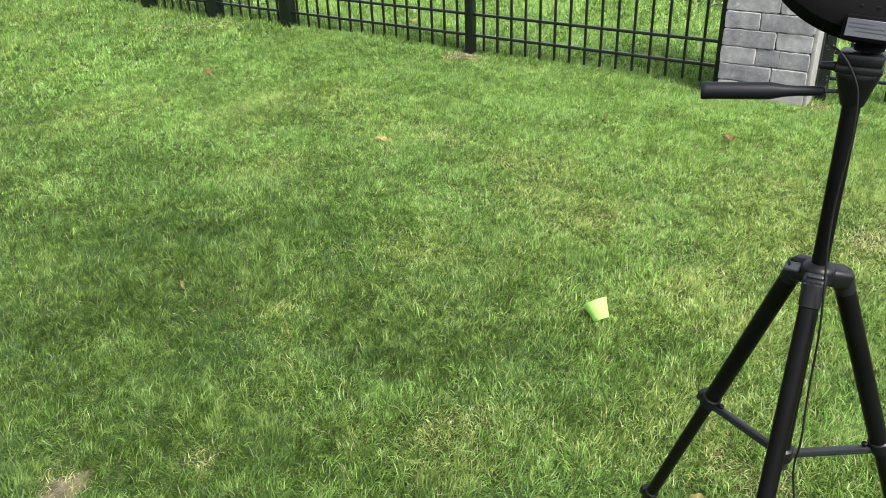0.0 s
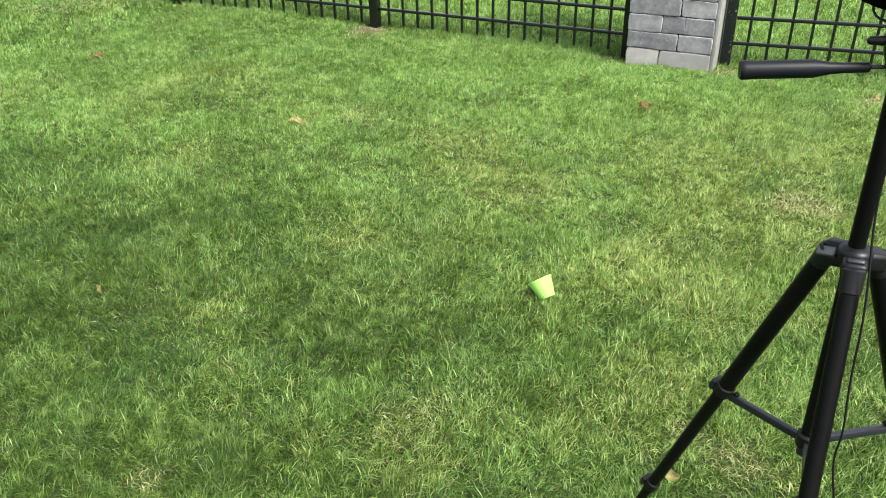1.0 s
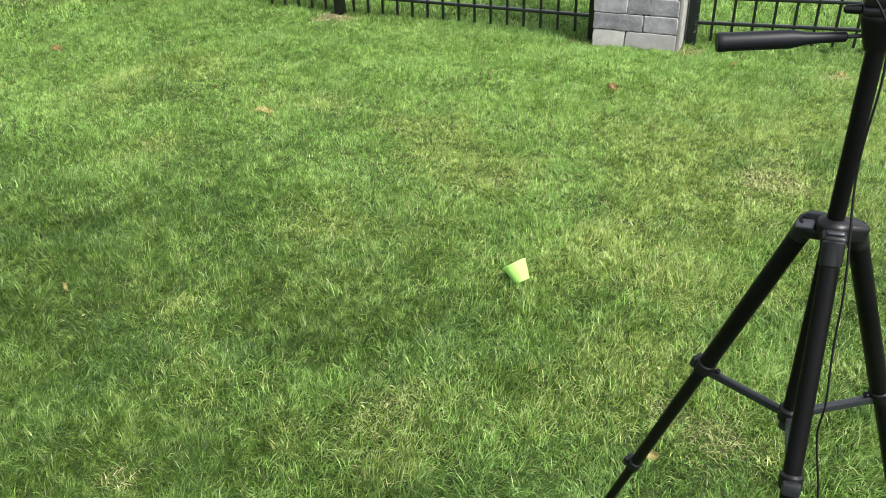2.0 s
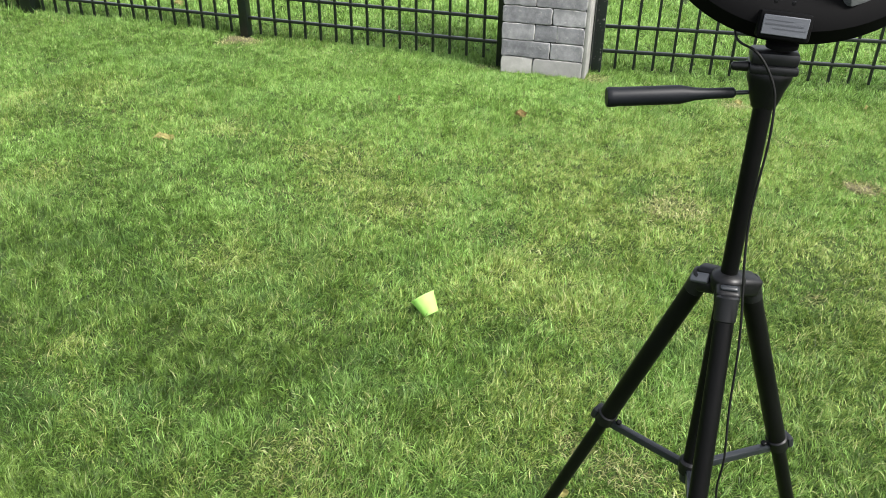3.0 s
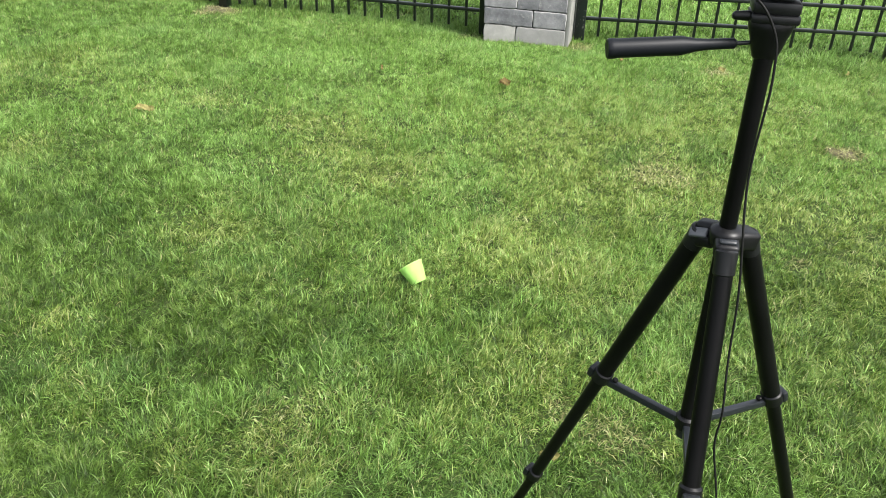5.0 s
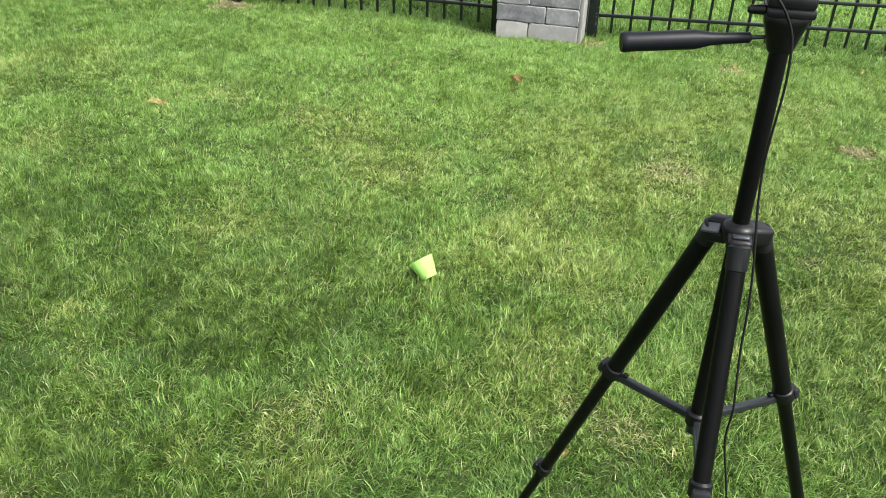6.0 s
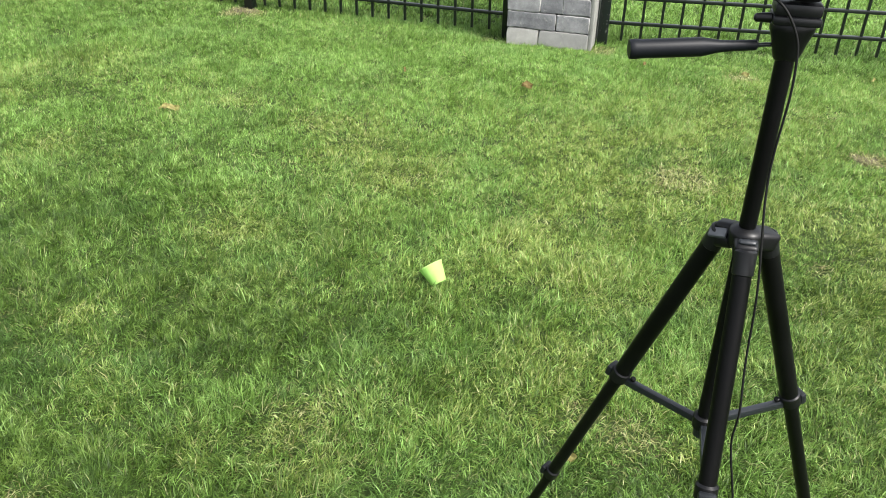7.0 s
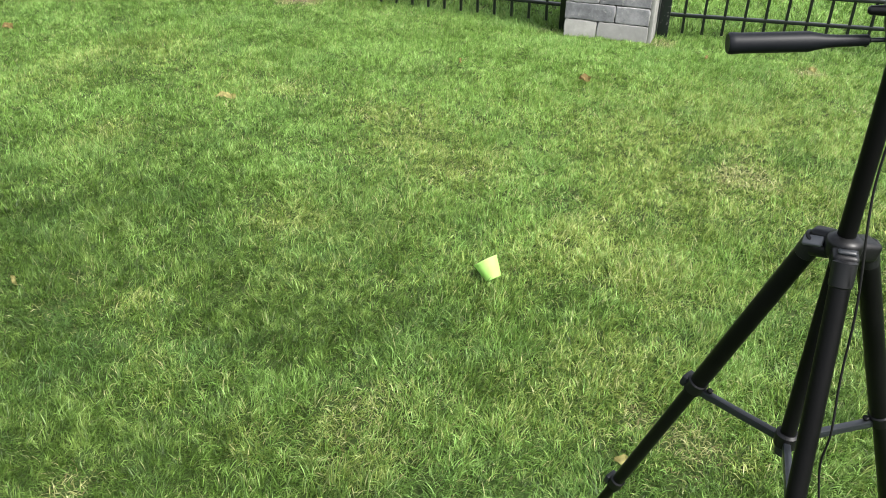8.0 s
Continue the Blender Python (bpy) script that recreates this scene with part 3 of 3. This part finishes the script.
def tripod():
    top = thing("tripod", "black aluminium camera tripod with extended legs standing on the lawn", "tripod")
    bm = bmesh.new()
    tube(bm, on_tripod(0, 0, 0.742), on_tripod(0, 0, 1.255), 0.0095)
    part("centre_column", bm, BLACK_METAL, top)
    bm = bmesh.new()
    tube(bm, on_tripod(0, 0, 0.738), on_tripod(0, 0, 0.76), 0.0104)
    part("column_end", bm, GREY_PLASTIC, top, "dark grey lower end of the column")
    # crown: a flat hub with three lugs, one of them open on its near side
    m = Matrix.Translation(on_tripod(0, 0, CROWN_Z - 0.03))
    bm = bmesh.new()
    turned(bm, m, [(0.015, 0.002), (0.0185, 0.006), (0.0195, 0.021), (0.0175, 0.025), (0.0135, 0.0268), (0.0112, 0.0282), (0.0095, 0.0285)], 28)
    seats = [m @ pose(0, 0, 0, 0, 0, a) for a in LEG_TURNS]
    lugs = [(0, (0.002, -0.0135, 0.004), (0.034, 0.0065, 0.0275), 10), (0, (0.004, -0.006, 0.0), (0.034, 0.012, 0.0165), 16),
            (1, (0.004, -0.0135, 0.002), (0.031, 0.0135, 0.0235), 8), (2, (0.004, -0.0145, 0.002), (0.037, 0.0145, 0.025), 12)]
    for k, lo, hi, dip in lugs:
        sub = bmesh.new()
        box(sub, lo, hi, 0.0058, 3)
        sub.transform(seats[k] @ pose(0, 0, 0, 0, dip, 0))
        tmp = bpy.data.meshes.new("tmp")
        sub.to_mesh(tmp)
        sub.free()
        bm.from_mesh(tmp)
        bpy.data.meshes.remove(tmp)
    crown = part("crown", bm, BLACK_PLASTIC, top, "black plastic leg hub")
    # plates whose grey colour stands for the highlights on two lugs
    for k, at, size, tilt in ((0, (0.0285, 0.0108, 0.0128), (0.0115, 0.0062), (-46, 16)), (1, (0.0262, 0.0, 0.0222), (0.0035, 0.0095), (0, 30))):
        bm = bmesh.new()
        box(bm, (-size[0], -size[1], -0.004), (size[0], size[1], 0.0015), 0.0024, 3)
        bm.transform(seats[k] @ pose(*at, tilt[0], tilt[1], 0))
        part("hinge_plate", bm, HINGE_SHEEN if k == 0 else BRACE_GREY, crown, "grey hinge plate with its highlight painted in")
    for k in range(3):
        bm = bmesh.new()
        tube(bm, on_leg(k, CROWN_Z - 0.03), on_leg(k, LEG_BRACE[k] - 0.01), LEG_R[k])
        leg = part("leg", bm, BLACK_METAL, top)
        bm = bmesh.new()
        tube(bm, on_leg(k, CROWN_Z - 0.016), on_leg(k, CROWN_Z - 0.044), 0.0128, 0.0122)
        part("leg_socket", bm, SOCKET_BLACK, leg)
        bm = bmesh.new()
        tube(bm, on_leg(k, LEG_BRACE[k]), on_leg(k, LEG_LOWER[k] - 0.02), 0.0095)
        part("middle_section", bm, BLACK_METAL, leg)
        bm = bmesh.new()
        tube(bm, on_leg(k, LEG_LOWER[k] + 0.01), on_leg(k, 0.03), 0.0078)
        part("lower_section", bm, BLACK_METAL, leg)
        bm = bmesh.new()
        tube(bm, on_leg(k, 0.03), on_leg(k, -0.005), 0.0085, 0.012)
        part("foot", bm, RUBBER, leg, "black rubber foot")
        for z, r in ((LEG_BRACE[k] + 0.005, 0.0138), (LEG_LOWER[k], 0.0118)):
            bm = bmesh.new()
            tube(bm, on_leg(k, z + 0.009), on_leg(k, z - 0.012), r, edge=0.003)
            clamp = part("clamp", bm, BLACK_PLASTIC, leg)
            a = radians(LEG_TURNS[k])
            out = Vector((math.cos(a), math.sin(a), 0.25)).normalized()
            bm = bmesh.new()
            p = on_leg(k, z - 0.005)
            lever = Matrix.Translation(p + out * r) @ out.to_track_quat("X", "Z").to_matrix().to_4x4()
            box(bm, (-0.004, -0.0105, -0.007), (0.005, 0.0105, 0.0105), 0.003, 2)
            bm.transform(lever)
            part("lever", bm, GREY_PLASTIC, clamp)
        # brace arm, a channel from the collar to the clamp
        bm = bmesh.new()
        m, length = along(on_tripod(0, 0, BRACE_Z - 0.006), on_leg(k, LEG_BRACE[k] - 0.003, -0.012))
        box(bm, (-0.0046, -0.0055, 0.012), (0.0046, 0.0055, length), 0.002, 2)
        bm.transform(m)
        arm = part("brace", bm, BRACE_GREY, top, "dark grey channelled brace arm")
        bm = bmesh.new()
        tube(bm, on_leg(k, LEG_BRACE[k] + 0.004, -0.02), on_leg(k, LEG_BRACE[k] + 0.0085, -0.02), 0.004, edge=0.001, sides=12)
        part("rivet", bm, BLACK_METAL, arm)
    bm = bmesh.new()
    tube(bm, on_tripod(0, 0, BRACE_Z - 0.015), on_tripod(0, 0, BRACE_Z + 0.008), 0.0142, edge=0.003)
    part("collar", bm, BLACK_PLASTIC, top)
    # head: tapering yoke, tilt block, plate
    bm = bmesh.new()
    turned(bm, Matrix.Translation(on_tripod(0, 0, 1.25)),
           [(0.0105, 0), (0.0122, 0.002), (0.0142, 0.008), (0.0175, 0.02), (0.0215, 0.031), (0.022, 0.037), (0.018, 0.042)], 24)
    mid = on_tripod(0, 0, 1.25)
    bm.transform(Matrix.Translation(mid) @ Matrix.Diagonal((1.0, 0.76, 1.0, 1.0)) @ Matrix.Translation(-mid))
    part("head", bm, BLACK_PLASTIC, top, "black plastic pan head")
    bm = bmesh.new()
    box(bm, (-0.0228, -0.016, 0.0165), (0.022, 0.016, 0.0295), 0.0035, 2)
    box(bm, (-0.0232, -0.018, 0.0085), (0.0228, 0.018, 0.017), 0.0025, 2)
    bm.transform(Matrix.Translation(on_tripod(0.001, 0, 1.28)) @ pose(0, 0, 0, 0, 0, 4))
    part("camera_plate", bm, SOCKET_BLACK, top, "black mounting plate")
    bm = bmesh.new()
    side = pose(0, 0, 0, 0, 0, 4) @ Vector((-1, 0, 0))
    tube(bm, on_tripod(0, -0.008, 1.2935) + side * 0.02, on_tripod(0, -0.008, 1.2925) + side * 0.038, 0.0052, 0.0042)
    part("plate_knob", bm, BLACK_PLASTIC, top)
    # pan handle
    a, b = Vector((1.238, -4.005, 1.2645)), Vector((1.095, -4.05, 1.2568))
    d = (b - a).normalized()
    bm = bmesh.new()
    tube(bm, a, a + d * 0.04, 0.0022)
    rod = part("handle_rod", bm, BRACE_GREY, top, "thin dark handle rod")
    bm = bmesh.new()
    m, length = along(a + d * 0.021, b)
    turned(bm, m, [(0.0036, 0), (0.0054, 0.002), (0.0056, 0.028), (0.0066, 0.04), (0.0097, 0.056), (0.0097, length - 0.012), (0.0102, length - 0.006),
                   (0.0102, length - 0.002), (0.0092, length)], 20)
    part("grip", bm, GRIP_BLACK, rod, "black ribbed handle grip")
    return top


tripod()


# ---------------------------------------------------------------- the ring light
def ring_light():
    foot = on_tripod(0.006, 0, 1.312)
    top = thing("ring_light", "black round ring light seen from behind, mounted on the tripod head", "light", foot)
    bm = bmesh.new()
    turned(bm, pose(0, 0, 0), [(0.015, 0), (0.0155, 0.004), (0.0115, 0.007), (0.0115, 0.014), (0.015, 0.024)], 20)
    part("ball_joint", bm, RING_BLACK, top)
    # ring: its plane leans away over the lawn
    outer, inner, thick = 0.15, 0.095, 0.022
    lean = pose(0.0115, 0, 0.0095, 0, 0, 6) @ pose(0, 0, 0, -42, 0, 0)
    m = lean @ Matrix.Translation((0, 0, outer)) @ pose(0, 0, 0, 90)
    bm = bmesh.new()
    sides = 72
    prof = [(inner, -thick / 2), (inner + 0.004, thick / 2), (inner + 0.014, thick / 2 + 0.005), (outer - 0.014, thick / 2 + 0.005), (outer - 0.003, thick / 2 - 0.002), (outer, -thick / 2)]
    rings = [[bm.verts.new(m @ Vector((r * math.cos(k * math.tau / sides), r * math.sin(k * math.tau / sides), h))) for k in range(sides)] for r, h in prof]
    for p, q in zip(rings, rings[1:] + rings[:1]):
        for k in range(sides):
            bm.faces.new((p[k], p[(k + 1) % sides], q[(k + 1) % sides], q[k]))
    part("ring_housing", bm, RING_BLACK, top, "black plastic back shell")
    bm = bmesh.new()
    rings = [[bm.verts.new(m @ Vector((r * math.cos(k * math.tau / sides), r * math.sin(k * math.tau / sides), -thick / 2 + h))) for k in range(sides)]
             for r, h in ((inner + 0.002, -0.001), (inner + 0.008, -0.005), (outer - 0.008, -0.005), (outer - 0.002, -0.001))]
    for p, q in zip(rings, rings[1:]):
        for k in range(sides):
            bm.faces.new((p[k], p[(k + 1) % sides], q[(k + 1) % sides], q[k]))
    part("diffuser", bm, DIFFUSER, top, "milky plastic light diffuser")
    upright = pose(-0.003, -0.017, 0.0245, -10, 3, 2)
    bm = bmesh.new()
    box(bm, (-0.024, -0.006, -0.013), (0.024, 0.016, 0.0125), 0.003, 2)
    bm.transform(upright)
    bracket = part("bracket", bm, RING_BLACK, top)
    bm = bmesh.new()
    box(bm, (-0.0205, -0.0075, -0.009), (0.0205, -0.0055, 0.009), 0.0006)
    bm.transform(upright)
    part("label_plate", bm, LABEL_GREY, bracket, "light grey sticker")
    for x0, x1, z0, z1 in ((-0.018, 0.016, 0.0002, 0.0016), (-0.011, 0.0185, -0.0033, -0.0024), (-0.0185, 0.006, 0.0042, 0.0049)):
        bm = bmesh.new()
        box(bm, (x0, -0.0078, z0), (x1, -0.0074, z1))
        bm.transform(upright)
        part("print_bar", bm, PRINT_GREY, bracket, "faded dark print")
    for x in (-0.012, 0.004):
        bm = bmesh.new()
        turned(bm, upright @ pose(x, 0.004, 0.021, 90), [(0.0, 0.0), (0.0022, 0.0), (0.0018, 0.001), (0.0, 0.0012)], 12)
        part("screw", bm, BLACK_METAL, bracket)
    bm = bmesh.new()
    box(bm, (0, 0, 0), (0.046, 0.03, 0.04), 0.003, 2)
    bm.transform(pose(0.053, 0.006, 0.0405, 0, -12, 35))
    part("phone_clamp", bm, CLAMP_GREY, top, "glossy light grey phone clamp")
    return top


ring_light()

CABLE = [(-0.036, 0.03, 1.334), (-0.0385, 0.022, 1.327), (-0.0395, 0.012, 1.32), (-0.036, 0.002, 1.315), (-0.03, -0.008, 1.3135), (-0.0225, -0.018, 1.314), (-0.015, -0.0235, 1.31), (-0.0065, -0.0245, 1.3005),
         (0.002, -0.0245, 1.286), (0.0075, -0.0245, 1.272), (0.009, -0.026, 1.255), (0.0108, -0.028, 1.225), (0.0078, -0.028, 1.18), (0.0064, -0.03, 1.14), (0.009, -0.038, 1.1), (0.0145, -0.046, 1.06), (0.0195, -0.053, 1.02),
         (0.0224, -0.06, 0.979), (0.023, -0.064, 0.94), (0.0256, -0.076, 0.897), (0.0296, -0.086, 0.861), (0.0282, -0.088, 0.84), (0.0262, -0.088, 0.817), (0.0354, -0.09, 0.773), (0.0441, -0.096, 0.739),
         (0.056, -0.1, 0.65), (0.06, -0.06, 0.3), (0.07, 0.05, 0.03), (0.2, 0.1, 0.012), (0.6, 0.0, 0.012)]
bend = [on_tripod(*p) for p in CABLE]
tagged(sweep(bend, 0.0013, "power_cable", RUBBER), "thin black power cable hanging down beside the tripod column", "cable")


# ---------------------------------------------------------------- small things on the lawn
def plastic_cup():
    base, rim = Vector((0.477, -2.752, 0.022)), Vector((0.437, -2.728, 0.0695))
    m, length = along(base, rim)
    top = thing("plastic_cup", "lime green tapered plastic cup lying on its side in the grass", "cup")
    bm = bmesh.new()
    sides = 28
    prof = [(0.0, 0.003), (0.0235, 0.003), (0.025, 0.0), (0.0265, 0.002), (0.0398, length - 0.006), (0.0415, length - 0.005), (0.0418, length), (0.0403, length),
            (0.0385, length - 0.006), (0.0248, 0.005), (0.0, 0.005)]
    rings = []
    for r, h in prof:
        if r == 0:
            rings.append([bm.verts.new(m @ Vector((0, 0, h)))])
        else:
            rings.append([bm.verts.new(m @ Vector((r * math.cos(k * math.tau / sides), r * math.sin(k * math.tau / sides), h))) for k in range(sides)])
    for p, q in zip(rings, rings[1:]):
        for k in range(sides):
            a, b = p[k % len(p)], p[(k + 1) % len(p)]
            c, d = q[(k + 1) % len(q)], q[k % len(q)]
            bm.faces.new([v for v in dict.fromkeys((a, b, c, d))])
    part("cup_wall", bm, LIME, top)


plastic_cup()


def fallen_leaf(x, y, z, size, turn, tilt, material, label, breadth=0.2, fold=0.26):
    """A curled oval leaf with a midrib and stalk."""
    bm = bmesh.new()
    rng = random.Random(int(x * 1000))
    cols = 8
    grid = []
    for i in range(cols + 1):
        u = i / cols
        half = breadth * math.sin(math.pi * (0.03 + 0.95 * u)) ** 1.3 * (1 + 0.18 * math.sin(u * 15 + x * 7))
        row = []
        for j in (-1, -0.5, 0, 0.5, 1):
            curl = fold * j * abs(j) * (0.5 + 0.6 * u) + 0.1 * math.sin(u * 5.2) + rng.uniform(-0.05, 0.05)
            row.append(bm.verts.new(((u - 0.5) * size, j * half * size, curl * size)))
        grid.append(row)
    for r, q in zip(grid, grid[1:]):
        for k in range(4):
            bm.faces.new((r[k], r[k + 1], q[k + 1], q[k]))
    bmesh.ops.solidify(bm, geom=bm.faces[:], thickness=0.0007)
    bm.transform(pose(0, 0, 0, tilt, tilt * 0.4, turn))
    ob = new("fallen_leaf", finish(bm, "fallen_leaf", True))
    ob.data.materials.append(material)
    ob.location = (x, y, z)
    tagged(ob, label, "leaf", "fallen leaves")


fallen_leaf(-1.232, -1.742, 0.03 + float(lift(-1.232, -1.742)), 0.1, 52, 10, LEAF_TAN,
            "folded tan dry leaf lying in the grass", 0.12, 0.12)
for x, y, size, turn, tilt, mat, label in (
        (0.325, -0.82, 0.062, 30, 22, LEAF_RUST, "curled rust-brown dry leaf lying in the grass"),
        (2.105, 0.02, 0.05, 60, 24, LEAF_TAN, "small faded dry leaf in the grass by the fence"),
        (1.42, -0.18, 0.045, 20, 18, LEAF_TAN, "small faded dry leaf on thin yellowed grass"),
        (0.87, -0.206, 0.04, 70, 12, LEAF_RUST, "small brown dry leaf sunk in the grass"),
        (-0.362, -0.819, 0.05, 100, 12, LEAF_RUST, "small brown dry leaf sunk in the grass"),
        (-0.956, -3.334, 0.04, -20, 10, LEAF_TAN, "tan dry leaf sunk in the grass"),
        (1.02, -3.385, 0.05, 10, 16, LEAF_TAN, "pale tan dry leaf in the grass beside the tripod"),
        (-3.13, -1.25, 0.07, 80, 10, LEAF_RUST, "orange-brown dry leaf lying in the grass"),
        (-2.754, 0.674, 0.07, 50, 20, LEAF_TAN, "yellowed dry leaf lying beyond the fence")):
    fallen_leaf(x, y, 0.026 + float(lift(x, y)), size, turn, tilt, mat, label)

stone_pillar()
